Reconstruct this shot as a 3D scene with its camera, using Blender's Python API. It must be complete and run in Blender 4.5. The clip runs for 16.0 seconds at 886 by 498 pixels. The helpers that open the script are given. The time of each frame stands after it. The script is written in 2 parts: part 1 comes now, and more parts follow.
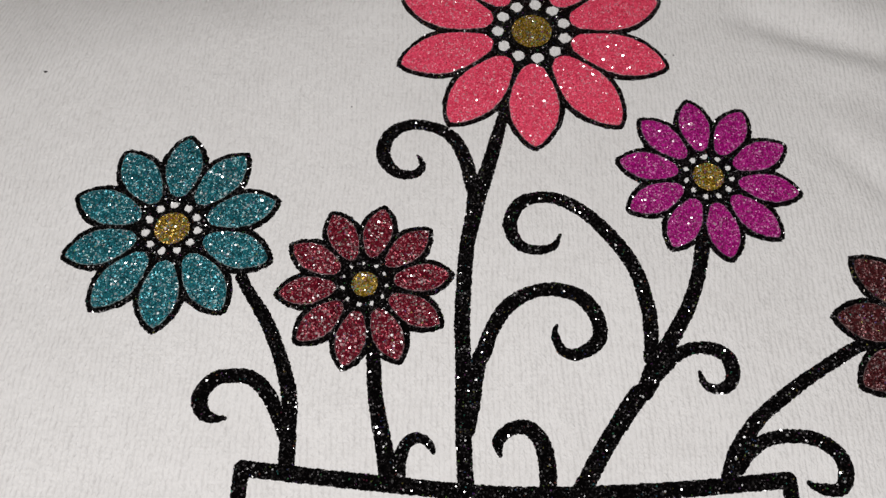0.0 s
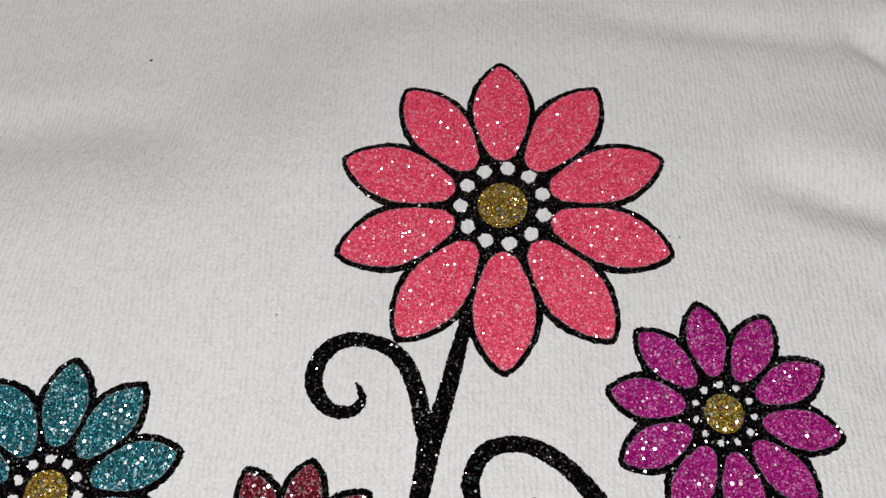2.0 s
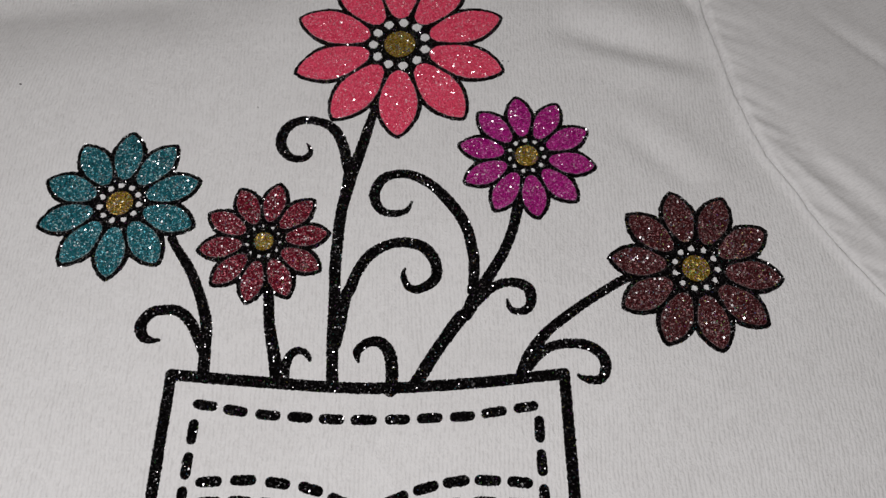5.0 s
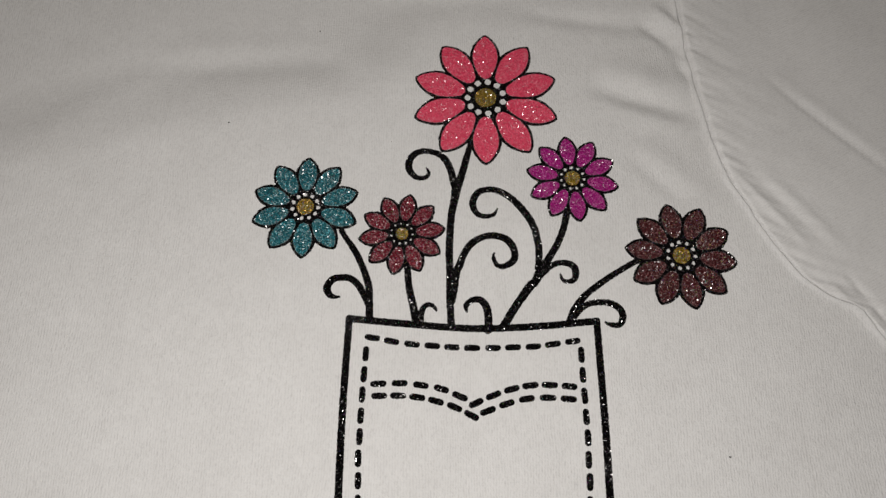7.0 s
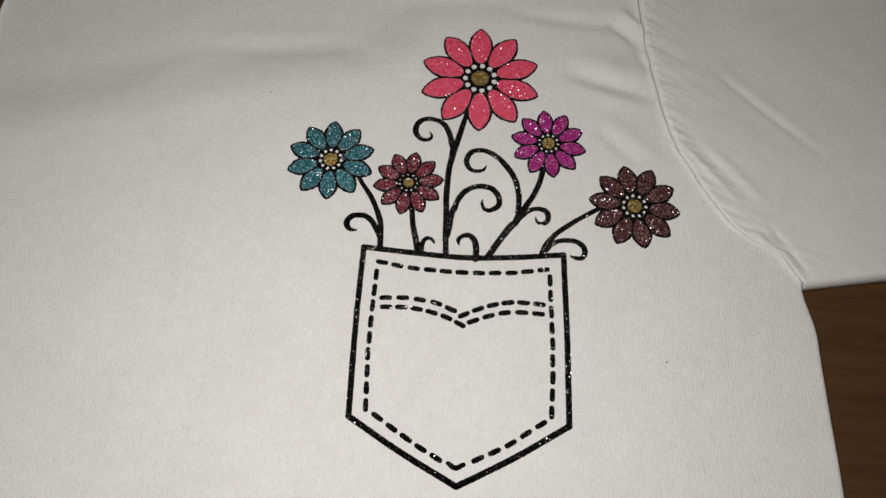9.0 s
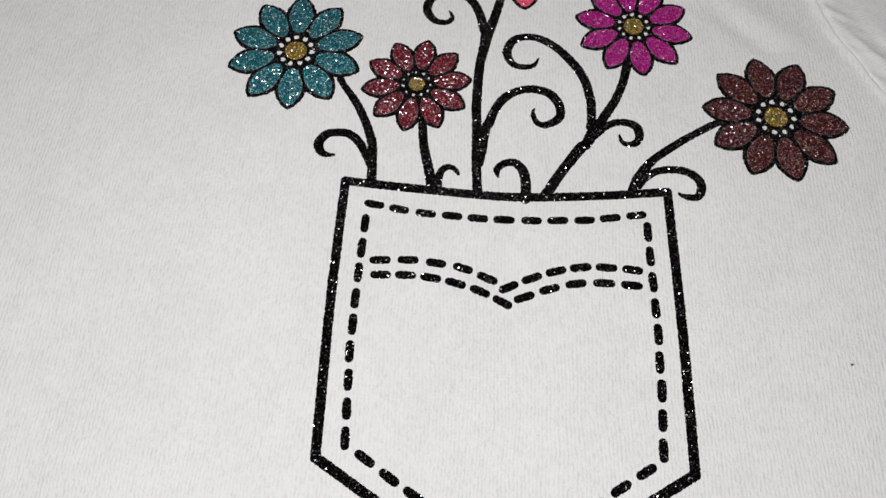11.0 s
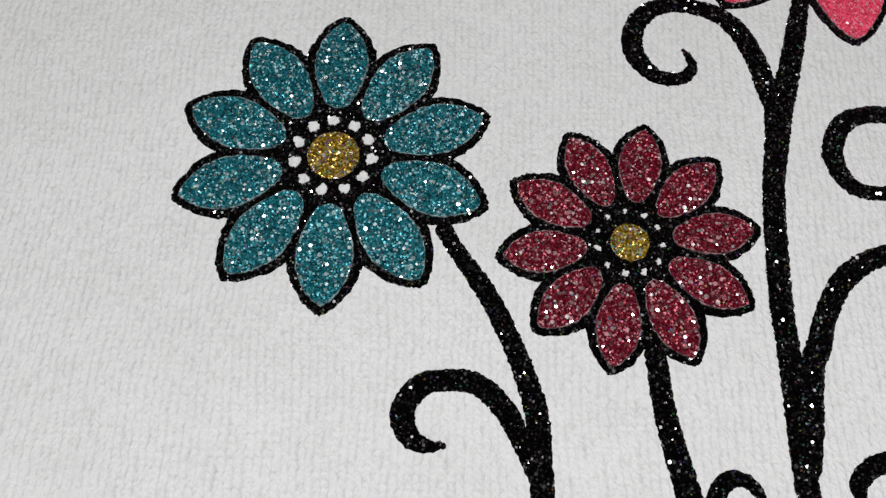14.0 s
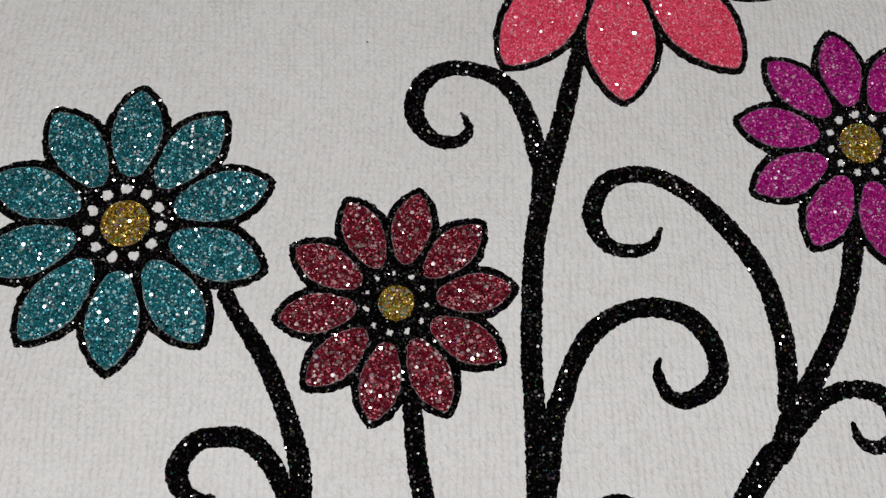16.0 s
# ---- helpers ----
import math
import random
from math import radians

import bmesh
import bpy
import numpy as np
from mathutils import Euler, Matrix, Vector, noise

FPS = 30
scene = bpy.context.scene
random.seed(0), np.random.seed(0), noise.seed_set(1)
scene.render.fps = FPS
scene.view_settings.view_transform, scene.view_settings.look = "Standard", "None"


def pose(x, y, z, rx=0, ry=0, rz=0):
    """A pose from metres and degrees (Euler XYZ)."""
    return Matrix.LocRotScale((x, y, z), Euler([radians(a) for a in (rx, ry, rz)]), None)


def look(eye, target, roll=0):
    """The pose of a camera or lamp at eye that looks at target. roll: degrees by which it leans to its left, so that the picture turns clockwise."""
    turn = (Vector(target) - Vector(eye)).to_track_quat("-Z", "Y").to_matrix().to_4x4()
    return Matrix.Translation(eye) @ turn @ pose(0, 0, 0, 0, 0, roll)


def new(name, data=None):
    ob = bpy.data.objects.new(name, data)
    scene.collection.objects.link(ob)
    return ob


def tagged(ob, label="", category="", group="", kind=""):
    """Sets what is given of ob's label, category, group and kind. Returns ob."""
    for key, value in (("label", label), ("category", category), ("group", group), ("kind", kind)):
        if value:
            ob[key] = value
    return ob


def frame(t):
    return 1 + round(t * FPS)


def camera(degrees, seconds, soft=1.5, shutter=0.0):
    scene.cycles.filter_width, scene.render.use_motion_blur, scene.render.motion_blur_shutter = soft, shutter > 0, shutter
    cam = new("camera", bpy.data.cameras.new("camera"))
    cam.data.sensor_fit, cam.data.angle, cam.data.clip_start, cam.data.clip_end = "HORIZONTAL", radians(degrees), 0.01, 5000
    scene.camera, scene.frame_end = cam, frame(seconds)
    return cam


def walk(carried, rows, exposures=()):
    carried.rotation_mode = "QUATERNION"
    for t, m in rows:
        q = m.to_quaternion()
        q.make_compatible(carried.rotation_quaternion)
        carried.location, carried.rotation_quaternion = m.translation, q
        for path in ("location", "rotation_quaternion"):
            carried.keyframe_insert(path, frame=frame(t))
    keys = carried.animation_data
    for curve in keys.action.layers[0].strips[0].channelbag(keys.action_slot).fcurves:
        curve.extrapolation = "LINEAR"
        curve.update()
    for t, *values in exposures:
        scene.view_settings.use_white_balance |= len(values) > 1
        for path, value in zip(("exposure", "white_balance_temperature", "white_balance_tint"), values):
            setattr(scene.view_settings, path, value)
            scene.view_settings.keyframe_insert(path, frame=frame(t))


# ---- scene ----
cam = camera(61.27, 16.0)
walk(cam, [
    (0.0, pose(-0.01189, -0.01327, 0.13486, 24.546, 0.253, 1.540)),
    (0.5, pose(-0.01147, 0.00324, 0.13052, 24.749, 0.674, 1.686)),
    (1.0, pose(-0.00732, 0.01352, 0.12943, 24.190, 1.010, 1.646)),
    (1.5, pose(-0.00380, 0.02932, 0.13081, 23.265, 1.258, 1.519)),
    (2.0, pose(-0.00155, 0.04211, 0.12368, 22.987, 1.554, 1.345)),
    (2.5, pose(0.00767, 0.03961, 0.12642, 22.726, 1.665, 1.149)),
    (3.0, pose(0.01875, 0.02171, 0.13546, 22.887, 1.742, 0.936)),
    (3.5, pose(0.02329, 0.00868, 0.14606, 22.686, 1.780, 0.761)),
    (4.0, pose(0.02432, -0.00142, 0.14591, 22.846, 1.526, 0.675)),
    (4.5, pose(0.02350, -0.01769, 0.15786, 22.894, 1.118, 0.467)),
    (5.0, pose(0.01917, -0.03685, 0.17844, 22.863, 0.416, 0.266)),
    (5.2, pose(0.01264, -0.03952, 0.18610, 22.702, -0.121, 0.147)),
    (7.3, pose(-0.01817, -0.08108, 0.29844, 19.558, -0.486, 1.227)),
    (7.5, pose(-0.02129, -0.09422, 0.30986, 20.528, -1.426, 1.362)),
    (8.0, pose(-0.00784, -0.12124, 0.32800, 20.813, -0.625, 2.104)),
    (8.2, pose(-0.00416, -0.13055, 0.33621, 21.211, -0.262, 2.447)),
    (10.3, pose(-0.01383, -0.11902, 0.25326, 22.568, -0.895, 2.581)),
    (10.5, pose(-0.01330, -0.11824, 0.23048, 22.893, -0.569, 2.500)),
    (11.0, pose(-0.01442, -0.09871, 0.19652, 22.979, 0.019, 2.610)),
    (11.5, pose(-0.02509, -0.07692, 0.16200, 22.875, 0.378, 2.612)),
    (12.0, pose(-0.03338, -0.05142, 0.12844, 22.316, 0.363, 2.497)),
    (12.5, pose(-0.03704, -0.02803, 0.10649, 21.321, 0.317, 2.552)),
    (13.0, pose(-0.04577, -0.01114, 0.09487, 20.539, 0.194, 2.539)),
    (13.5, pose(-0.05007, -0.00074, 0.09267, 19.552, -0.073, 2.362)),
    (14.0, pose(-0.05265, 0.00788, 0.09232, 18.428, -0.227, 1.972)),
    (14.5, pose(-0.05446, 0.01818, 0.09158, 17.157, -0.099, 1.735)),
    (15.0, pose(-0.04766, 0.02685, 0.09085, 16.548, -0.251, 1.335)),
    (15.5, pose(-0.03272, 0.02247, 0.09829, 16.101, -0.293, 1.081)),
    (16.0, pose(-0.02364, 0.01974, 0.10415, 15.370, -0.775, 0.764)),
], exposures=[(0.0, -0.12, 6600, 11), (1.0, -0.08, 6500, 10), (2.0, 0.08, 6450, 10), (3.0, -0.11, 6450, 10), (3.5, -0.16, 6450, 11), (4.5, -0.33, 6550, 13), (5.0, -0.47, 6500, 12), (5.2, -0.45, 6550, 11), (7.5, -0.45, 6800, 10), (8.2, -0.42, 6800, 10), (10.5, -0.17, 6500, 10), (11.5, -0.10, 6400, 9), (12.5, -0.05, 6350, 9), (14.5, -0.13, 6350, 9), (16.0, -0.31, 6520, 10)])

# ---- light ----
world = bpy.data.worlds.new("room_air")
scene.world = world
world.use_nodes = True
world.node_tree.nodes["Background"].inputs["Color"].default_value = (1.0, 0.97, 0.94, 1)
world.node_tree.nodes["Background"].inputs["Strength"].default_value = 0.03


def lamp(name, eye, target, size, watts, colour):
    data = bpy.data.lights.new(name, "AREA")
    data.shape, data.size, data.energy, data.color = "DISK", size, watts, colour
    ob = new(name, data)
    ob.matrix_world = look(eye, target)
    return ob


# fixed stand-in for the camera's own light, and an added unseen ceiling light
lamp("camera_light_stand_in", (-0.045, -0.12, 0.37), (-0.035, -0.02, 0.0), 0.03, 1.46, (1.0, 0.985, 0.98))
lamp("added_ceiling_light", (-0.5, 1.0, 2.3), (0.0, 0.1, 0.0), 0.5, 3.5, (1.0, 0.9, 0.78))

# ---- materials ----
MM = 0.001


class Nodes:
    def __init__(self, name):
        self.mat = bpy.data.materials.new(name)
        self.mat.use_nodes = True
        self.tree = self.mat.node_tree
        self.bsdf = self.tree.nodes["Principled BSDF"]

    def link(self, a, b):
        self.tree.links.new(a, b)

    def put(self, socket, value):
        if isinstance(value, bpy.types.NodeSocket):
            self.link(value, socket)
        else:
            socket.default_value = value

    def math(self, op, a, b=0.0, c=0.0):
        n = self.tree.nodes.new("ShaderNodeMath")
        n.operation = op
        for socket, value in zip(n.inputs, (a, b, c)):
            self.put(socket, value)
        return n.outputs[0]

    def vec(self, op, a, b=(0, 0, 0), scale=1.0):
        n = self.tree.nodes.new("ShaderNodeVectorMath")
        n.operation = op
        self.put(n.inputs[0], a)
        self.put(n.inputs[1], b)
        n.inputs[3].default_value = scale
        return n.outputs[0]

    def coords(self):
        return self.tree.nodes.new("ShaderNodeTexCoord").outputs["Object"]

    def split(self, v):
        n = self.tree.nodes.new("ShaderNodeSeparateXYZ")
        self.put(n.inputs[0], v)
        return n.outputs

    def noise(self, v, scale, detail=3.0, rough=0.55):
        n = self.tree.nodes.new("ShaderNodeTexNoise")
        self.put(n.inputs["Vector"], v)
        n.inputs["Scale"].default_value, n.inputs["Detail"].default_value, n.inputs["Roughness"].default_value = scale, detail, rough
        return n.outputs["Fac"], n.outputs["Color"]

    def cells(self, v, scale, randomness=1.0):
        n = self.tree.nodes.new("ShaderNodeTexVoronoi")
        self.put(n.inputs["Vector"], v)
        n.inputs["Scale"].default_value, n.inputs["Randomness"].default_value = scale, randomness
        return n.outputs["Distance"], n.outputs["Color"]

    def ramp(self, fac, *stops):
        n = self.tree.nodes.new("ShaderNodeValToRGB")
        self.put(n.inputs[0], fac)
        while len(n.color_ramp.elements) < len(stops):
            n.color_ramp.elements.new(0.5)
        for e, (at, colour) in zip(n.color_ramp.elements, stops):
            e.position, e.color = at, (*colour, 1)
        return n.outputs[0]

    def mix(self, fac, a, b, mode="MIX"):
        n = self.tree.nodes.new("ShaderNodeMix")
        n.data_type, n.blend_type = "RGBA", mode
        self.put(n.inputs[0], fac)
        self.put(n.inputs[6], a if not isinstance(a, tuple) else (*a, 1))
        self.put(n.inputs[7], b if not isinstance(b, tuple) else (*b, 1))
        return n.outputs[2]

    def bump(self, height, strength, distance):
        n = self.tree.nodes.new("ShaderNodeBump")
        self.put(n.inputs["Height"], height)
        n.inputs["Strength"].default_value, n.inputs["Distance"].default_value = strength, distance
        self.link(n.outputs[0], self.bsdf.inputs["Normal"])

    def set(self, **values):
        for name, value in values.items():
            self.put(self.bsdf.inputs[name.replace("_", " ")], value)
        return self.mat


def knit(name, angle=0.0, relief=0.95):
    """White cotton jersey: columns of V-shaped stitches."""
    n = Nodes(name)
    at = n.coords()
    turn = n.tree.nodes.new("ShaderNodeVectorRotate")
    turn.rotation_type = "Z_AXIS"
    turn.inputs["Angle"].default_value = radians(angle)
    n.link(at, turn.inputs["Vector"])
    drift = n.vec("SCALE", n.vec("SUBTRACT", n.noise(at, 22.0, 2.0)[1], (0.5, 0.5, 0.5)), scale=0.006)
    fuzz = n.vec("SCALE", n.vec("SUBTRACT", n.noise(at, 900.0, 2.0)[1], (0.5, 0.5, 0.5)), scale=0.0009)
    x, y, _ = n.split(n.vec("ADD", n.vec("ADD", turn.outputs[0], drift), fuzz))
    column = n.math("DIVIDE", x, 0.00103)
    across = n.math("MULTIPLY_ADD", n.math("FRACT", column), 2.0, -1.0)
    rib = n.math("SUBTRACT", 1.0, n.math("POWER", n.math("ABSOLUTE", across), 2.2))
    course = n.math("MULTIPLY_ADD", n.math("ABSOLUTE", n.math("ADD", across, 0.25)), 0.55, n.math("DIVIDE", y, 0.00092))
    loop = n.math("MULTIPLY_ADD", n.math("SINE", n.math("MULTIPLY", course, 2 * math.pi)), 0.5, 0.5)
    yarn = n.noise(at, 1500.0, 4.0, 0.7)[0]
    fleck = n.noise(n.vec("MULTIPLY", turn.outputs[0], (1.0, 0.45, 1.0)), 1250.0, 2.0, 0.6)[0]
    patch = n.noise(at, 260.0, 3.0, 0.6)[0]
    rib = n.math("MULTIPLY", rib, n.math("MULTIPLY_ADD", loop, n.math("MULTIPLY_ADD", patch, 0.7, -0.10), 0.52))
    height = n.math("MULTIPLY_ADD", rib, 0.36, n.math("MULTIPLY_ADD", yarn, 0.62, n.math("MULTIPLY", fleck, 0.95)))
    # Mottled cloth tone that also carries soft shading in the colour.
    mottle = n.noise(at, 30.0, 4.0)[0]
    mottle = n.math("MULTIPLY_ADD", n.noise(at, 140.0, 4.0, 0.6)[0], 0.5, n.math("MULTIPLY", mottle, 0.5))
    cloth = n.ramp(mottle, (0.3, (0.81, 0.805, 0.80)), (0.7, (0.89, 0.888, 0.885)))
    # Shade in the dips between stitches, painted into the cloth colour.
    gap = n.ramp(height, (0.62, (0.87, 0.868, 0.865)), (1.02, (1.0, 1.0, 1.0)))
    n.bump(height, relief, 0.00032)
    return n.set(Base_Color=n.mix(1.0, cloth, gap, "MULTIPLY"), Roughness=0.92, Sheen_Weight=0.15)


def glitter(name, dark, light, pale, share=0.2, tilt=0.7, metal=0.5, rough=0.32, rainbow=0.02, coarse=0.10, chip_metal=0.9, chip_rough=0.36, gloss_share=0.8, flake=0.00021, coat_ior=3.2, coat_rough=0.27, spread=0.62, plate=0.00064):
    """Glitter print: fine flakes that lean every way in one hue, a share of pale ones, a few coarse ones with a painted
    glint, and clear glossy flakes over them.
    """
    n = Nodes(name)
    at = n.coords()
    _, tint = n.cells(at, 1 / flake)
    r, g, b = n.split(tint)
    far, chip = n.cells(at, 1 / 0.00088)
    cr, cg, cb = n.split(chip)
    spot = n.math("MULTIPLY", n.math("LESS_THAN", far, n.math("MULTIPLY_ADD", cg, 0.16, 0.19)), n.math("GREATER_THAN", cr, 1 - coarse))
    lean = n.vec("MULTIPLY", n.vec("SUBTRACT", tint, (0.5, 0.5, 0.5)), (2 * tilt, 2 * tilt, 0))
    flat = n.vec("MULTIPLY", n.vec("SUBTRACT", chip, (0.5, 0.5, 0.5)), (0, 1.1, 0))
    flat2 = n.tree.nodes.new("ShaderNodeCombineXYZ")
    n.link(n.math("MULTIPLY", n.math("SUBTRACT", cb, 0.5), 1.1), flat2.inputs[0])
    lean = n.mix(spot, lean, n.vec("ADD", flat, flat2.outputs[0]))
    n.link(n.vec("NORMALIZE", n.vec("ADD", lean, (0, 0, 1))), n.bsdf.inputs["Normal"])
    # glossy flakes, all tipped to suit lamp and camera so that they glint
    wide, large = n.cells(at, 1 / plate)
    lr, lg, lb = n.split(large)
    gloss_flake = n.math("MULTIPLY", n.math("LESS_THAN", wide, n.math("MULTIPLY_ADD", n.math("MULTIPLY", lg, lg), 0.34, 0.20)), n.math("GREATER_THAN", lr, 1 - gloss_share))
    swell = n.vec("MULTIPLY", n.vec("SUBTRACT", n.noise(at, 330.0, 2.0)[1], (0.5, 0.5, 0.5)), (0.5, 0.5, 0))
    glint_tilt = n.tree.nodes.new("ShaderNodeCombineXYZ")
    n.link(n.math("MULTIPLY", n.math("SUBTRACT", lr, 1 - 0.5 * gloss_share), spread / gloss_share), glint_tilt.inputs[0])
    n.link(n.math("MULTIPLY_ADD", n.math("SUBTRACT", lb, 0.5), spread, -0.38), glint_tilt.inputs[1])
    glint_tilt.inputs[2].default_value = 1.0
    n.link(n.vec("NORMALIZE", n.vec("ADD", glint_tilt.outputs[0], swell)), n.bsdf.inputs["Coat Normal"])
    cover = n.noise(at, 260.0, 3.0)[0]
    body = n.ramp(n.math("MULTIPLY_ADD", cover, 0.35, n.math("MULTIPLY", b, 0.75)), (0.22, dark), (0.80, light))
    bright = n.math("GREATER_THAN", r, 1 - share)
    hue = n.tree.nodes.new("ShaderNodeCombineColor")
    hue.mode = "HSV"
    n.link(g, hue.inputs[0])
    hue.inputs[1].default_value, hue.inputs[2].default_value = 0.75, 0.8
    stray = n.math("MULTIPLY", n.math("LESS_THAN", r, rainbow), 0.7)
    # Coarse flakes are painted pale, so they read as glints from any angle.
    glint_tone = tuple(0.30 * a + 0.70 * b for a, b in zip(light, pale))
    shade = n.mix(spot, n.mix(bright, n.mix(stray, body, hue.outputs[0]), pale), glint_tone)
    metallic = n.math("MULTIPLY_ADD", spot, chip_metal - metal, metal)
    gloss = n.math("MULTIPLY_ADD", spot, chip_rough - rough, rough)
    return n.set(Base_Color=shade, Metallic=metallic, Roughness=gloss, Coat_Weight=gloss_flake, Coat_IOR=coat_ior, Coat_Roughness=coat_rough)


COTTON = knit("white_cotton_jersey")
SLEEVE = knit("white_cotton_jersey_across", 62, 0.40)
BLACK = glitter("black_glitter", (0.003, 0.0025, 0.003), (0.010, 0.008, 0.009), (0.14, 0.135, 0.14), 0.02, 0.9, 0.8, 0.30, 0.012, 0.05, gloss_share=0.32, coat_ior=2.4, coat_rough=0.25, spread=0.85, plate=0.00048)
PINK = glitter("pink_glitter", (0.66, 0.014, 0.060), (1.0, 0.10, 0.20), (1.0, 0.50, 0.58), 0.07, 0.5, 0.0, 0.42, 0.0, 0.12, 0.0, 0.26, gloss_share=0.33)
PURPLE = glitter("purple_glitter", (0.17, 0.001, 0.080), (0.54, 0.007, 0.28), (0.92, 0.34, 0.70), 0.03, 0.6, 0.0, 0.38, 0.0, 0.10, 0.0, 0.26, gloss_share=0.50)
TEAL = glitter("teal_glitter", (0.001, 0.022, 0.034), (0.015, 0.23, 0.28), (0.60, 0.92, 0.94), 0.04, 0.6, 0.35, 0.36, 0.008, 0.14, 0.05, 0.26, gloss_share=0.92)
RED = glitter("dark_red_glitter", (0.038, 0.001, 0.005), (0.25, 0.006, 0.025), (0.90, 0.50, 0.54), 0.04, 0.6, 0.35, 0.36, 0.008, 0.10, 0.05, 0.26, gloss_share=0.92)
BROWN = glitter("brown_glitter", (0.022, 0.003, 0.005), (0.115, 0.015, 0.018), (0.62, 0.40, 0.38), 0.04, 0.6, 0.35, 0.36, 0.012, 0.10, 0.05, 0.26, gloss_share=0.85)
GOLD = glitter("gold_glitter", (0.05, 0.028, 0.003), (0.42, 0.25, 0.012), (0.88, 0.64, 0.14), 0.05, 0.65, 0.4, 0.30, 0.13, 0.20, 0.5, 0.32, gloss_share=0.55)


def plain_edge(name, colour):
    n = Nodes(name)
    grain = n.noise(n.coords(), 900.0, 3.0, 0.7)[0]
    return n.set(Base_Color=n.ramp(grain, (0.42, tuple(0.10 * c for c in colour)), (0.62, colour)), Roughness=0.55)


EDGES = {m.name: plain_edge(m.name + "_rim", c) for m, c in (
    (PINK, (0.75, 0.38, 0.42)), (PURPLE, (0.42, 0.22, 0.36)), (TEAL, (0.30, 0.42, 0.43)), (RED, (0.42, 0.26, 0.28)), (BROWN, (0.26, 0.17, 0.17)))}


def wood():
    n = Nodes("brown_table_wood")
    at = n.coords()
    grain = n.noise(n.vec("MULTIPLY", at, (6, 60, 6)), 3.0, 5.0)[0]
    fine = n.noise(n.vec("MULTIPLY", at, (60, 700, 60)), 2.0, 3.0)[0]
    mixed = n.math("MULTIPLY_ADD", fine, 0.35, n.math("MULTIPLY", grain, 0.65))
    n.bump(fine, 0.2, 0.0003)
    return n.set(Base_Color=n.ramp(mixed, (0.3, (0.062, 0.028, 0.010)), (0.7, (0.115, 0.054, 0.019))), Roughness=0.45)


def lint_grey():
    n = Nodes("dark_lint")
    return n.set(Base_Color=n.mix(n.noise(n.coords(), 5000.0)[0], (0.03, 0.028, 0.03), (0.10, 0.09, 0.09)), Roughness=0.9)


def wall_paint():
    n = Nodes("wall_paint")
    return n.set(Base_Color=n.ramp(n.noise(n.coords(), 2.0, 5.0)[0], (0.3, (0.50, 0.46, 0.40)), (0.7, (0.58, 0.54, 0.48))), Roughness=0.8)


TABLE, LINT, WALL = wood(), lint_grey(), wall_paint()


# ---- mesh helpers (plan in millimetres) ----
def mesh_of(name, bm, material):
    bmesh.ops.recalc_face_normals(bm, faces=bm.faces)
    data = bpy.data.meshes.new(name)
    bm.to_mesh(data)
    bm.free()
    data.materials.append(material)
    return data


def part(name, bm, material, parent, label=""):
    ob = new(name, mesh_of(name, bm, material))
    ob.parent = parent
    return tagged(ob, label)


def smooth(ob):
    for p in ob.data.polygons:
        p.use_smooth = True
    return ob


def ease(a, b, v):
    k = min(1.0, max(0.0, (v - a) / (b - a)))
    return k * k * (3 - 2 * k)


def between(table, v):
    if v <= table[0][0]:
        return table[0][1]
    for (a, p), (b, q) in zip(table, table[1:]):
        if v <= b:
            return p + (q - p) * (v - a) / (b - a)
    return table[-1][1]


# soft folds of the cloth: start, end, half width, height
FOLDS = [
    ((48, 111), (95, 96), 4.4, -2.3), ((52, 120), (96, 108), 6.0, 1.2), ((54, 102), (96, 88), 5.0, 0.9),
    ((62, 79), (88, 54), 3.2, -0.9), ((68, 84), (98, 57), 4.5, 0.7),
    ((79, 152), (96, 132), 2.2, 2.4), ((71, 147), (95, 124), 2.6, -2.2), ((84, 131), (97, 108), 2.2, -1.0), ((15, 148), (96, 138), 4.0, -1.4),
    ((126, 120), (182, 64), 1.3, -1.0), ((129, 124), (186, 67), 2.2, 0.35),
    ((104, 76), (136, 36), 1.7, 0.8), ((111, 76), (142, 38), 2.2, -0.6), ((118, 74), (150, 36), 2.6, 0.6),
    ((139, 24), (162, -3), 1.8, 1.2), ((147, 28), (165, 0), 1.5, -0.9),
    ((-129, 150), (-136, -140), 1.4, 0.30), ((-150, 117), (-55, 123), 6.0, -0.9), ((-150, 128), (-55, 134), 6.0, 0.6),
    ((-85, 134), (-30, 96), 8.0, -0.5), ((-70, 152), (50, 154), 8.0, -1.2), ((-190, 80), (-110, 140), 9.0, 0.7),
]


def lift(x, y):
    """Height of the cloth over the plane of the print, in millimetres."""
    z = 0.0
    for (ax, ay), (bx, by), half, high in FOLDS:
        dx, dy = bx - ax, by - ay
        k = ((x - ax) * dx + (y - ay) * dy) / (dx * dx + dy * dy)
        if 0 < k < 1:
            d = abs((x - ax) * dy - (y - ay) * dx) / math.hypot(dx, dy)
            z += high * math.exp(-(d / half) ** 2) * math.sin(math.pi * k) ** 0.8
    z -= 6.2 * ease(124, 168, y - 0.25 * x + 10) * ease(-5, -50, x)
    far = ease(100, 190, math.hypot(x - 5, y - 15))
    return z + far * 1.2 * noise.noise((x * 0.018, y * 0.018, 3.1)) + 0.30 * noise.noise((x * 0.04, y * 0.04, 7.7)) + 0.06 * noise.noise((x * 0.13, y * 0.13, 2.2))


def place(x, y, up=0.0):
    return Vector((x * MM, y * MM, (lift(x, y) + up) * MM))


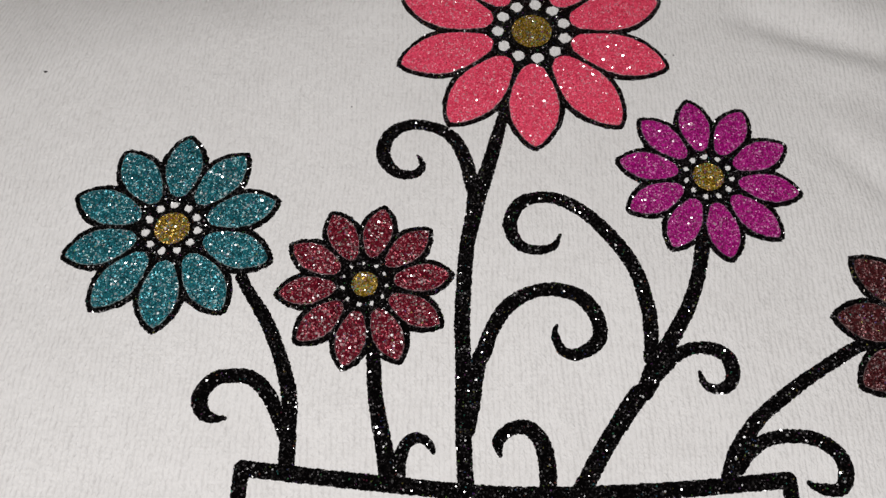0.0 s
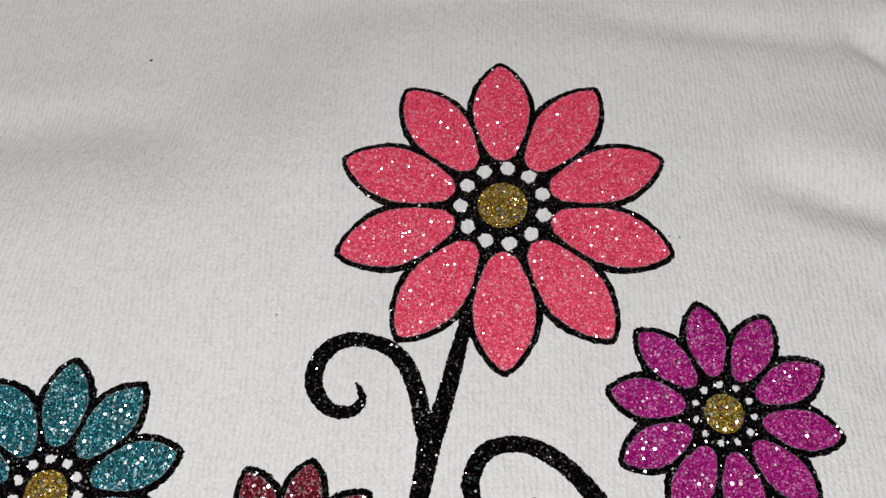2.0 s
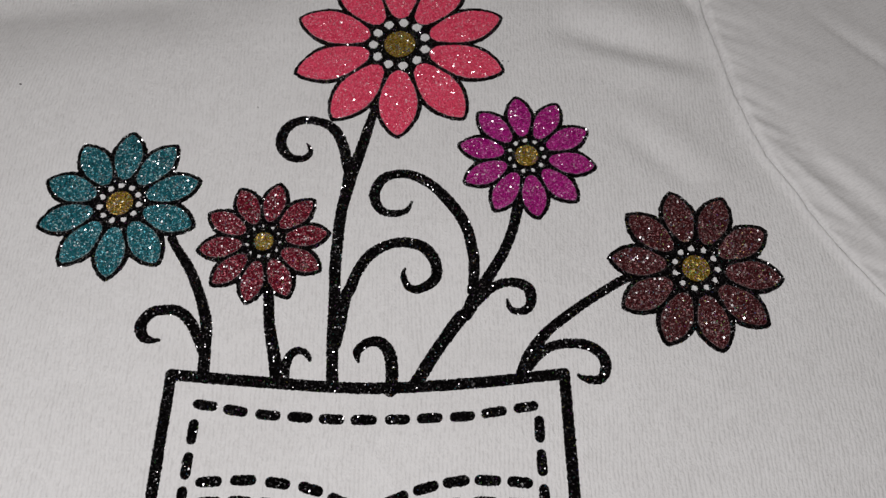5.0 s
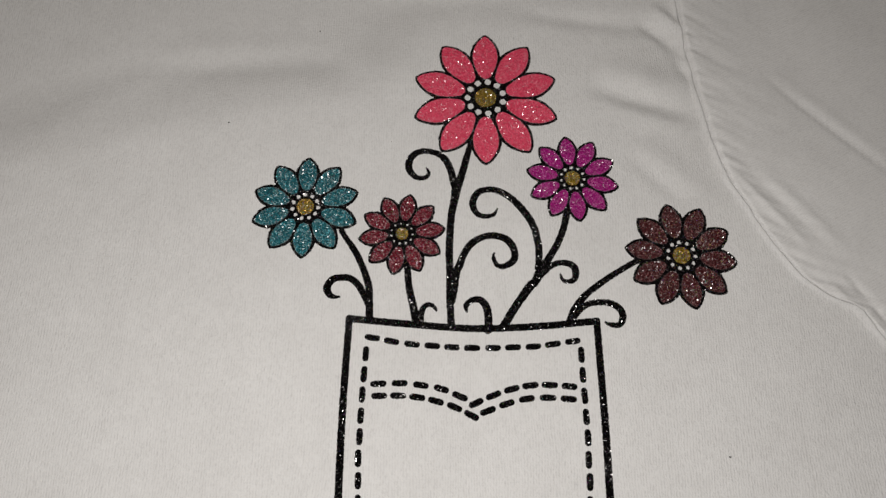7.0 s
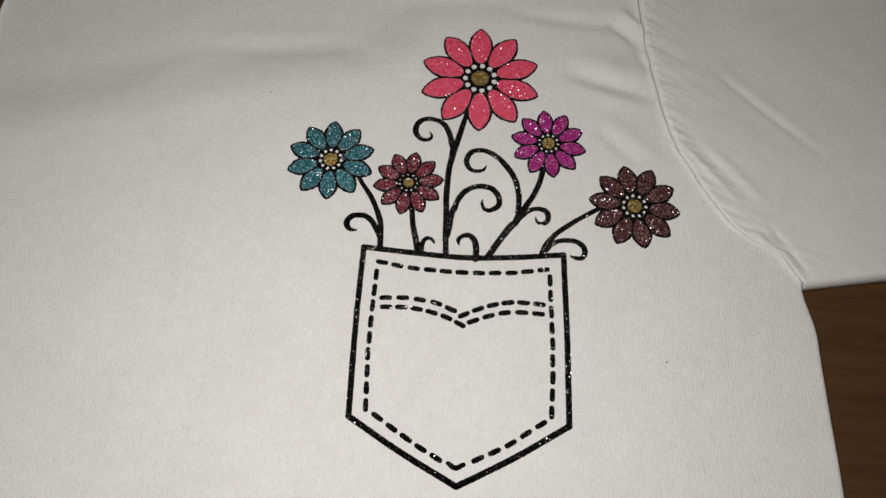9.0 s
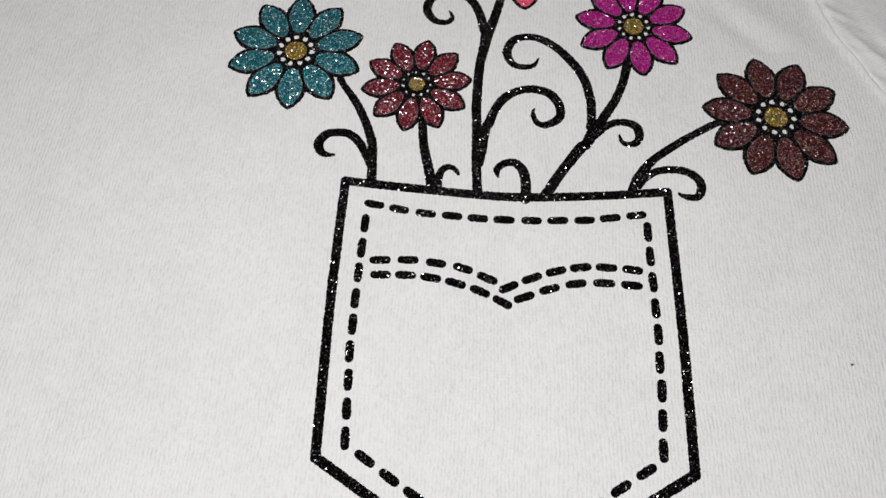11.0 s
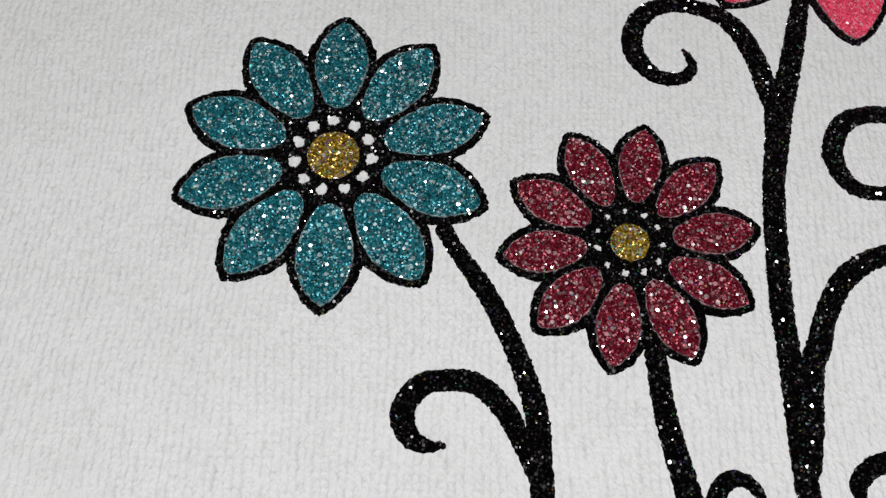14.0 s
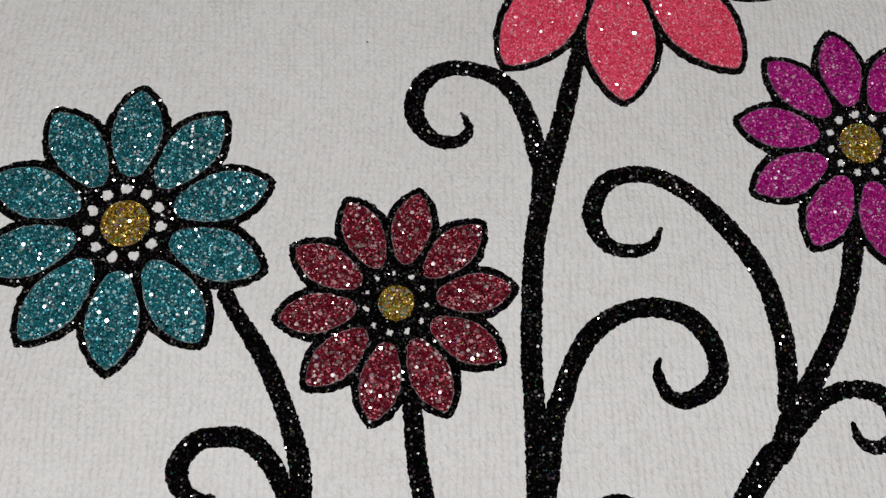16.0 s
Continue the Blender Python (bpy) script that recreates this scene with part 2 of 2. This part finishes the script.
def spline(points, step=0.28):
    """Points along a smooth curve through the given rows."""
    pts = [np.array(p, float) for p in points]
    pts = [2 * pts[0] - pts[1], *pts, 2 * pts[-1] - pts[-2]]
    out = []
    for a, b, c, d in zip(pts, pts[1:], pts[2:], pts[3:]):
        count = max(2, int(np.hypot(*(c - b)[:2]) / step))
        for k in range(count):
            t = k / count
            out.append(0.5 * (2 * b + (c - a) * t + (2 * a - 5 * b + 4 * c - d) * t * t + (3 * b - a - 3 * c + d) * t ** 3))
    out.append(pts[-2])
    return out


def rough_edge(x, y):
    return 0.16 * noise.noise((x * 1.9, y * 1.9, 1.3)) + 0.17 * noise.noise((x * 4.6, y * 4.6, 5.2))


def stroke(bm, rows, thick=0.32):
    """A raised stroke with rounded ends and ragged edges. Rows: x, y and width."""
    path = spline(rows)
    rings = []
    ends = []
    for n, p in enumerate(path):
        q, r = path[max(0, n - 1)], path[min(len(path) - 1, n + 1)]
        way = np.array([r[0] - q[0], r[1] - q[1]])
        way /= max(1e-9, np.hypot(*way))
        ends.append((p, way))
    first, last = ends[0], ends[-1]
    caps = [-0.96, -0.75, -0.4]
    for k in caps:
        rings.append((first[0][0] + first[1][0] * k * first[0][2] / 2, first[0][1] + first[1][1] * k * first[0][2] / 2, first[0][2] * math.sqrt(1 - k * k), first[1]))
    rings += [(p[0], p[1], p[2], way) for p, way in ends]
    for k in reversed(caps):
        rings.append((last[0][0] - last[1][0] * k * last[0][2] / 2, last[0][1] - last[1][1] * k * last[0][2] / 2, last[0][2] * math.sqrt(1 - k * k), last[1]))
    before = None
    for x, y, w, way in rings:
        side = np.array([-way[1], way[0]])
        half = max(0.1, w / 2)
        verts = []
        for k, up in ((-1, 0.0), (-1, 0.6), (-0.72, 1.0), (0.72, 1.0), (1, 0.6), (1, 0.0)):
            px, py = x + side[0] * k * half, y + side[1] * k * half
            e = rough_edge(px, py) * (1 if abs(k) == 1 else 0)
            px, py = px + side[0] * e * k, py + side[1] * e * k
            verts.append(bm.verts.new(place(px, py, up * thick if up else -0.05)))
        if before:
            for k in range(5):
                bm.faces.new((before[k], before[k + 1], verts[k + 1], verts[k]))
        else:
            bm.faces.new(verts)
        before = verts
    bm.faces.new(before)


def slab(bm, rim, base, top, inset=0.15, ragged=1.0):
    """A raised flat piece inside a closed rim, with a small bevel."""
    cx, cy = sum(p[0] for p in rim) / len(rim), sum(p[1] for p in rim) / len(rim)
    low, edge, high = [], [], []
    for x, y in rim:
        r = math.hypot(x - cx, y - cy)
        e = rough_edge(x, y) * ragged
        ux, uy = (x - cx) / r, (y - cy) / r
        low.append(bm.verts.new(place(x + ux * e, y + uy * e, base)))
        edge.append(bm.verts.new(place(x + ux * e, y + uy * e, base + 0.65 * (top - base))))
        high.append(bm.verts.new(place(x + ux * (e - inset), y + uy * (e - inset), top)))
    middle = bm.verts.new(place(cx, cy, top))
    for k in range(len(rim)):
        j = (k + 1) % len(rim)
        bm.faces.new((low[k], low[j], edge[j], edge[k]))
        bm.faces.new((edge[k], edge[j], high[j], high[k]))
        bm.faces.new((high[k], high[j], middle))


def disc_rim(cx, cy, r, count=28):
    return [(cx + r * math.cos(2 * math.pi * k / count), cy + r * math.sin(2 * math.pi * k / count)) for k in range(count)]


def petal_rim(cx, cy, angle, inner, outer, half, count=40):
    """Closed outline of a petal: blunt at the heart, widest at the middle, with a soft point at the tip."""
    side = []
    for k in range(count + 1):
        s = 0.5 - 0.5 * math.cos(math.pi * (0.04 + 0.96 * k / count))
        w = (0.34 + 0.66 * math.sin(0.5 * math.pi * s / 0.53) ** 1.05) if s < 0.53 else max(0.0, math.cos(0.5 * math.pi * (s - 0.53) / 0.47)) ** 0.66
        if s < 0.06:
            w *= math.sqrt(s / 0.06)
        side.append((inner + (outer - inner) * s, half * max(0.0, w)))
    loop = side + [(r, -w) for r, w in reversed(side[:-1])]
    c, s = math.cos(angle), math.sin(angle)
    return [(cx + r * c - w * s, cy + r * s + w * c) for r, w in loop]


# ---- room and table ----
def box(bm, lo, hi):
    ret = bmesh.ops.create_cube(bm, size=1.0)
    for v in ret["verts"]:
        v.co = Vector(lo[i] + (v.co[i] + 0.5) * (hi[i] - lo[i]) for i in range(3))


def structure(name, lo, hi, material, label, category, bevel=0.0):
    bm = bmesh.new()
    box(bm, lo, hi)
    if bevel:
        bmesh.ops.bevel(bm, geom=bm.edges[:], offset=bevel, segments=3, affect="EDGES")
    return tagged(new(name, mesh_of(name, bm, material)), label, category, kind="structure")


TABLE_Z = -0.0085
structure("table_top", (-0.75, -0.55, TABLE_Z - 0.03), (0.55, 0.55, TABLE_Z), TABLE, "dark brown wooden table top under the shirt", "table", 0.003)
for x in (-0.68, 0.42):
    for y in (-0.48, 0.42):
        structure("table_leg", (x, y, -0.80), (x + 0.06, y + 0.06, TABLE_Z - 0.03), TABLE, "square dark brown wooden table leg", "table", 0.004)
# Floor, ceiling and walls are unseen, added for reflections and bounced light.
structure("floor", (-2.2, -2.0, -0.85), (2.0, 2.2, -0.80), TABLE, "plain brown floor, unseen, added to close the scene", "floor")
structure("ceiling", (-2.2, -2.0, 2.4), (2.0, 2.2, 2.45), WALL, "plain pale ceiling, unseen, added to close the scene", "ceiling")
for wall, lo, hi in (("wall_north", (-2.2, 2.2, -0.8), (2.0, 2.3, 2.4)), ("wall_south", (-2.2, -2.1, -0.8), (2.0, -2.0, 2.4)),
                     ("wall_west", (-2.3, -2.0, -0.8), (-2.2, 2.2, 2.4)), ("wall_east", (2.0, -2.0, -0.8), (2.1, 2.2, 2.4))):
    structure(wall, lo, hi, WALL, "plain pale wall, unseen, added to close the scene", "wall")

# ---- the shirt ----
ARMHOLE = [(-4.8, 161.9), (2.3, 156.6), (12.5, 150.3), (16.6, 140.6), (24.8, 129.9), (38.1, 121.1), (48.3, 115.2), (56.5, 111.3), (66.7, 105.9), (78.0, 102.5), (94.3, 99.0),
           (107.6, 96.9), (119.9, 95.1), (134.2, 93.1), (161.7, 90.7), (238.0, 95.6)]
MIDDLE = -85.0


def right_edge(y):
    return between(ARMHOLE, y) + 0.35 * noise.noise((0.3, y * 0.33, 4.4)) if y > -4.8 else 162 + 4.0 * ease(-4.8, -30, y) + 1.2 * ease(-30, -100, y)


shirt = tagged(new("t_shirt"), "white cotton jersey t-shirt with soft creases lying on the table", "t-shirt")
shirt.location = (0, 0, TABLE_Z)


def sheet(name, columns, material, label):
    """A cloth surface from columns of points in millimetres, on the shirt."""
    bm = bmesh.new()
    grid = [[bm.verts.new(Vector(p) * MM - Vector((0, 0, TABLE_Z))) for p in column] for column in columns]
    for a, b in zip(grid, grid[1:]):
        for k in range(len(a) - 1):
            bm.faces.new((a[k], b[k], b[k + 1], a[k + 1]))
    return smooth(part(name, bm, material, shirt, label))


LOW = TABLE_Z / MM + 0.1
rows_y = [-330 + 565 * k / 280 for k in range(281)]
spread = [k / 230 for k in range(231)]


def body_column(u):
    column = []
    for y in rows_y:
        r = right_edge(y)
        left = 2 * MIDDLE - r
        x = left + (r - left) * u
        gap = min(x - left, r - x)
        z = lift(x, y)
        if y > -4.8:
            z += (1.25 + 0.4 * noise.noise((1.5, y * 0.2, 8.1))) * math.exp(-((gap - 1.9) / 1.3) ** 2) - 3.2 * math.exp(-(gap / 0.8) ** 2)
        else:
            z -= (z - LOW) * (1 - ease(0, 5.0, gap)) ** 2.2
        z -= (z - LOW) * (1 - ease(-330, -322, y))
        column.append((x, y, z))
    return column


near = [0.0, 0.0006, 0.0012, 0.0018, 0.0026, 0.0036, 0.0048, 0.0062, 0.008, 0.01]
fine = near + [0.012 + 0.976 * k / 230 for k in range(231)] + [1 - u for u in reversed(near)]
columns = [body_column(u) for u in fine]
rim = [[(x + (0.6 if columns[-1] is c else -0.6), y, LOW - 0.05) for x, y, z in c] for c in (columns[-1], columns[0])]
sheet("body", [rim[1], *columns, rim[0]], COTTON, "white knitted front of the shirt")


def sleeve_column(u, mirror):
    column = []
    for k in range(181):
        v = k / 180
        y0 = -4.8 + 240 * v
        x0 = right_edge(y0 + 0.01)
        x1, y1 = 330.0, 22.9 + 190 * v
        x, y = x0 + (x1 - x0) * u, y0 + (y1 - y0) * u
        gap = x - x0
        z = lift(x, y) - 1.1 - 2.6 * math.exp(-(gap / 1.1) ** 2) - 3.2 * ease(0, 45, gap) * ease(50, 130, y) + 1.0 * noise.noise((gap * 0.08, y * 0.40 + gap * 0.2, 6.6)) * math.exp(-gap / 13)
        hem = (y - (-4.8 + 0.165 * (x - 162)))
        z -= (z - LOW) * 0.85 * (1 - ease(0, 3.5, hem)) ** 2
        column.append((2 * MIDDLE - x if mirror else x, y, z))
    first = column[0]
    return [(first[0], first[1] + 2.5, LOW - 0.05), (first[0], first[1] + 0.8, LOW + 0.8)] + column


for mirror in (False, True):
    sheet("sleeve", [sleeve_column((k / 110) ** 2.0, mirror) for k in range(111)], SLEEVE, "white short sleeve with a creased armhole seam")


# ---- printed flowers ----
def flower(label, cx, cy, turn, radius, inner, half, line, heart, ring, dot, dot_turn, fill):
    thing = tagged(new("flower_print"), label, "flower print", "glitter flowers on the shirt")
    black = bmesh.new()
    for k in range(10):
        a = radians(turn + 36 * k)
        slab(black, petal_rim(cx, cy, a, inner - 1.6 * line, radius, half + line), -0.05, 0.22 + 0.008 * k, 0.2, 1.3)
    slab(black, disc_rim(cx, cy, inner + 0.10 * radius, 60), -0.05, 0.31, 0.2, 0.4)
    part("outline", black, BLACK, thing, "black glitter outline")
    for k in range(10):
        a = radians(turn + 36 * k)
        bm = bmesh.new()
        slab(bm, petal_rim(cx, cy, a, inner + 0.05, radius - 0.85 * line, half - 0.03), 0.05, 0.52, 0.12, 0.7)
        petal = part("petal", bm, fill, thing)
        bm = bmesh.new()
        slab(bm, petal_rim(cx, cy, a, inner, radius - 0.8 * line, half + 0.09), 0.0, 0.40, 0.05, 0.9)
        part("petal_edge", bm, EDGES[fill.name], petal, "thin pale rim")
    bm = bmesh.new()
    slab(bm, disc_rim(cx, cy, heart, 36), 0.1, 0.55, 0.12, 0.5)
    part("centre", bm, GOLD, thing, "gold glitter centre")
    for k in range(11):
        a = radians(dot_turn + 360 * k / 11)
        bm = bmesh.new()
        slab(bm, disc_rim(cx + ring * math.cos(a), cy + ring * math.sin(a), dot, 18), 0.1, 0.46, 0.06, 1.7)
        part("dot", bm, COTTON, thing, "white dot of bare cloth")
    return thing


flower("large pink glitter flower with a gold centre on white cloth", 4.6, 103.2, 90.3, 31.9, 9.2, 5.4, 1.3, 4.55, 7.65, 1.35, 82.7, PINK)
flower("purple glitter flower with a gold centre on white cloth", 40.2, 65.9, 97.3, 19.35, 6.1, 3.15, 1.25, 3.2, 4.75, 0.55, 93, PURPLE)
flower("teal glitter flower with a gold centre on white cloth", -68.6, 51.4, 90.0, 22.2, 7.0, 3.7, 1.4, 3.5, 5.2, 0.78, 94, TEAL)
flower("small dark red glitter flower with a gold centre on white cloth", -29.1, 40.3, 80.3, 17.6, 5.6, 2.8, 1.3, 2.55, 4.3, 0.34, 63, RED)
flower("dark brown glitter flower with a gold centre on white cloth", 82.0, 33.0, 100.7, 22.5, 7.4, 3.75, 1.4, 3.5, 5.5, 0.72, 95, BROWN)


# ---- stems with their curls ----
def stem(label, main, **curls):
    thing = tagged(new("stem_print"), label, "stem print", "black stems on the shirt")
    bm = bmesh.new()
    stroke(bm, main, 0.34)
    part("stem", bm, BLACK, thing)
    for n, rows in enumerate(curls.values()):
        bm = bmesh.new()
        stroke(bm, rows, 0.30 - 0.02 * n)
        part("curl", bm, BLACK, thing, "rolled black tendril")
    return thing


stem("black glitter stem under the teal flower with one tendril",
     [(-53.3, 41.3, 2.3), (-51.7, 38.7, 2.2), (-47.5, 32.7, 2.6), (-44.3, 26.5, 2.6), (-42.5, 21.9, 2.8), (-41.3, 17.8, 2.9), (-40.8, 12.1, 2.9), (-40.6, 8.2, 3.0), (-40.5, 5.6, 2.9)],
     low=[(-41.5, 9.7, 1.0), (-42.9, 14.0, 2.2), (-45.1, 18.2, 2.8), (-48.6, 21.3, 2.7), (-52.6, 21.6, 2.7), (-55.7, 20.7, 2.8), (-57.6, 17.6, 3.0), (-56.6, 14.8, 2.6), (-54.6, 13.7, 1.7), (-52.5, 13.8, 0.8)])
stem("short black glitter stem under the dark red flower",
     [(-26.7, 28.9, 2.5), (-26.3, 23.9, 2.7), (-25.7, 18.9, 2.8), (-24.7, 14.0, 2.9), (-23.5, 9.4, 3.1), (-22.6, 4.6, 3.2)],
     low=[(-20.9, 4.7, 2.7), (-20.6, 7.8, 2.4), (-19.7, 10.1, 2.2), (-18.1, 11.2, 2.0), (-16.4, 10.9, 1.7), (-15.3, 9.8, 1.4), (-14.8, 8.8, 0.8)])
stem("tall black glitter stem under the pink flower with two tendrils",
     [(-1.7, 81.5, 2.3), (-3.9, 72.5, 2.9), (-5.4, 66.6, 3.1), (-7.3, 61.1, 3.9), (-8.2, 55.8, 3.3), (-9.4, 49.1, 3.0), (-9.9, 40.9, 3.0), (-10.1, 33.1, 3.0), (-9.8, 25.6, 2.9), (-9.7, 18.3, 2.9), (-9.3, 7.3, 2.9), (-8.9, 2.5, 2.9)],
     high=[(-8.5, 60.2, 1.7), (-9.0, 64.7, 2.9), (-10.1, 69.3, 3.0), (-12.3, 73.7, 2.9), (-15.6, 76.4, 2.6), (-20.5, 77.5, 2.5), (-24.1, 76.6, 2.7), (-26.5, 74.1, 3.0), (-27.4, 70.3, 3.0), (-26.2, 67.4, 2.7), (-24.4, 65.6, 2.4), (-22.2, 65.0, 2.1), (-20.1, 65.5, 1.9), (-19.0, 67.0, 1.6), (-19.3, 68.6, 1.1), (-20.1, 69.8, 0.4)],
     middle=[(-8.3, 12.5, 1.6), (-7.9, 17.5, 2.6), (-7.0, 25.0, 2.9), (-5.9, 27.6, 3.1), (-4.5, 31.7, 2.8), (-2.4, 35.4, 2.9), (0.2, 37.9, 2.9), (3.1, 39.5, 2.7), (7.5, 40.3, 2.8), (12.1, 39.1, 3.0), (14.9, 36.2, 3.0), (16.0, 32.3, 2.8), (15.0, 29.5, 2.7), (11.5, 27.4, 2.3), (8.8, 28.0, 1.9), (7.4, 31.0, 1.5), (7.8, 32.9, 0.6)])
stem("black glitter stem under the purple flower with two tendrils",
     [(37.4, 51.0, 3.0), (35.8, 44.3, 2.8), (33.4, 38.0, 2.8), (30.6, 33.0, 2.9), (28.0, 28.9, 3.1), (25.6, 25.0, 3.7), (23.6, 21.0, 3.2), (21.7, 19.4, 3.5), (15.8, 10.9, 3.2), (10.9, 2.7, 3.3)],
     high=[(24.7, 26.8, 2.2), (25.4, 30.3, 2.7), (25.5, 35.6, 2.9), (24.8, 39.9, 2.9), (23.7, 44.4, 2.9), (21.4, 48.9, 3.0), (18.4, 52.9, 3.0), (15.2, 56.4, 2.8), (12.0, 58.7, 2.8), (8.2, 60.3, 2.6), (4.1, 60.2, 2.6), (0.9, 58.5, 2.8), (-0.8, 54.6, 2.9), (-0.1, 51.1, 2.6), (1.9, 49.0, 2.2), (4.7, 48.5, 2.0), (7.2, 49.1, 1.6), (8.5, 50.4, 1.2), (9.2, 52.0, 0.5)],
     low=[(25.0, 22.1, 1.4), (27.7, 25.6, 2.4), (30.4, 28.0, 2.4), (33.4, 29.1, 2.3), (36.5, 29.0, 2.6), (39.1, 27.7, 2.8), (39.8, 25.1, 2.8), (39.1, 22.5, 2.4), (36.8, 21.4, 1.9), (34.6, 22.1, 1.5), (33.7, 24.5, 0.7)])
stem("black glitter stem under the brown flower with one tendril",
     [(67.0, 31.0, 2.4), (63.1, 29.8, 2.4), (57.4, 26.4, 2.4), (53.0, 23.6, 2.4), (48.1, 20.1, 2.6), (43.8, 16.6, 2.6), (40.7, 13.1, 2.9), (38.3, 9.4, 3.0), (36.4, 5.2, 2.7)],
     low=[(38.8, 6.8, 1.0), (41.4, 10.5, 2.2), (44.7, 12.7, 2.3), (49.3, 13.3, 2.4), (53.3, 12.7, 2.5), (56.3, 10.5, 2.7), (57.2, 7.5, 2.7), (55.8, 4.6, 2.3), (53.1, 4.3, 2.0), (51.3, 4.8, 1.3), (50.4, 5.4, 0.8)])
tendril = tagged(new("tendril_print"), "short rolled black glitter tendril on the pocket rim", "stem print", "black stems on the shirt")
bm = bmesh.new()
stroke(bm, [(5.1, 1.4, 3.0), (5.3, 5.0, 3.1), (5.1, 8.5, 3.1), (4.1, 11.6, 2.9), (2.0, 13.5, 2.7), (-0.4, 13.5, 2.4), (-2.3, 12.4, 2.3), (-3.4, 10.7, 2.0), (-3.0, 8.6, 0.8)], 0.30)
part("curl", bm, BLACK, tendril)

# ---- printed pocket ----
pocket = tagged(new("pocket_print"), "black glitter outline of a pocket with dashed stitching", "pocket print")
LINE = 2.75
for name, thick, rows in (
        ("top_line", 0.27, [(-48.3, 5.2), (-30.8, 3.8), (-7.8, 2.2), (6.2, 2.2), (26.6, 3.5), (47.0, 5.8)]),
        ("side_line", 0.25, [(-48.2, 4.8), (-48.6, -18.0), (-48.7, -37.2), (-48.2, -74.7)]), ("side_line", 0.25, [(47.0, 5.5), (48.0, -36.7), (48.3, -74.6)]),
        ("bottom_line", 0.23, [(-48.2, -74.7), (-24.5, -89.0), (0.0, -102.0)]), ("bottom_line", 0.21, [(48.3, -74.6), (24.6, -89.0), (0.0, -102.0)])):
    bm = bmesh.new()
    stroke(bm, [(x, y, LINE) for x, y in rows], thick)
    part(name, bm, BLACK, pocket)


def stitches(rows, count, length=6.1, width=2.3):
    """Evenly spaced printed dashes along a curve."""
    path = spline([(x, y, 0) for x, y in rows], 0.25)
    run = [0.0]
    for a, b in zip(path, path[1:]):
        run.append(run[-1] + float(np.hypot(*(b - a)[:2])))
    for k in range(count):
        at = run[-1] * k / (count - 1) if count > 1 else run[-1] / 2
        n = min(range(len(run)), key=lambda i: abs(run[i] - at))
        a, b = path[max(0, n - 3)], path[min(len(path) - 1, n + 3)]
        way = (b - a)[:2] / np.hypot(*(b - a)[:2])
        c = path[n][:2] + np.array([random.uniform(-0.15, 0.15), random.uniform(-0.1, 0.1)])
        reach = (length - width) / 2 * random.uniform(0.95, 1.05)
        p, q = c - way * reach, c + way * reach
        bm = bmesh.new()
        stroke(bm, [(p[0], p[1], width), (c[0], c[1], width * 1.04), (q[0], q[1], width)], 0.3)
        part("stitch", bm, BLACK, pocket)


stitches([(-39.1, -2.2), (-23.9, -4.4), (-1.2, -5.6), (22.0, -4.6), (37.4, -2.4)], 11)
stitches([(-41.3, -8.4), (-42.1, -38.9), (-41.1, -69.6)], 9)
stitches([(40.3, -7.5), (41.4, -41.8), (40.6, -68.9)], 9)
stitches([(-35.7, -74.5), (-22.6, -83.0), (-9.2, -90.6)], 5)
stitches([(36.1, -74.5), (22.3, -83.4), (8.7, -90.3)], 5)
stitches([(-35.8, -19.7), (-27.3, -19.3), (-19.7, -19.9), (-12.3, -21.2), (-5.4, -23.9)], 5)
stitches([(0.7, -26.2), (7.1, -23.2), (13.9, -20.8), (21.2, -19.3), (28.4, -19.1), (35.3, -19.6)], 6)
stitches([(-35.5, -24.2), (-28.5, -24.0), (-21.0, -24.5), (-14.0, -25.8), (-7.2, -27.9), (-1.1, -30.8)], 6)
stitches([(4.9, -28.9), (12.0, -26.2), (19.2, -24.5), (26.6, -23.8), (34.9, -24.2)], 5)
bm = bmesh.new()
stroke(bm, [(-3.9, -92.6, 2.0), (-0.6, -94.4, 2.3), (2.7, -92.9, 2.0)], 0.3)
part("stitch", bm, BLACK, pocket, "bent corner stitch")

# ---- lint ----
for x, y, r in ((-69.7, 139.9, 0.32), (92.7, -44.1, 0.40), (-103.8, 89.4, 0.34), (34.4, 97.4, 0.16), (36.2, 97.2, 0.15), (-34.9, 81.7, 0.15)):
    bm = bmesh.new()
    slab(bm, [(x + r * (1 + 0.4 * math.sin(3 * a)) * math.cos(a), y + 0.7 * r * math.sin(a)) for a in (2 * math.pi * k / 12 for k in range(12))], -0.05, 0.3, 0.1, 0.3)
    tagged(new("lint_speck", mesh_of("lint_speck", bm, LINT)), "tiny dark lint speck on the white cloth", "lint", "lint specks")
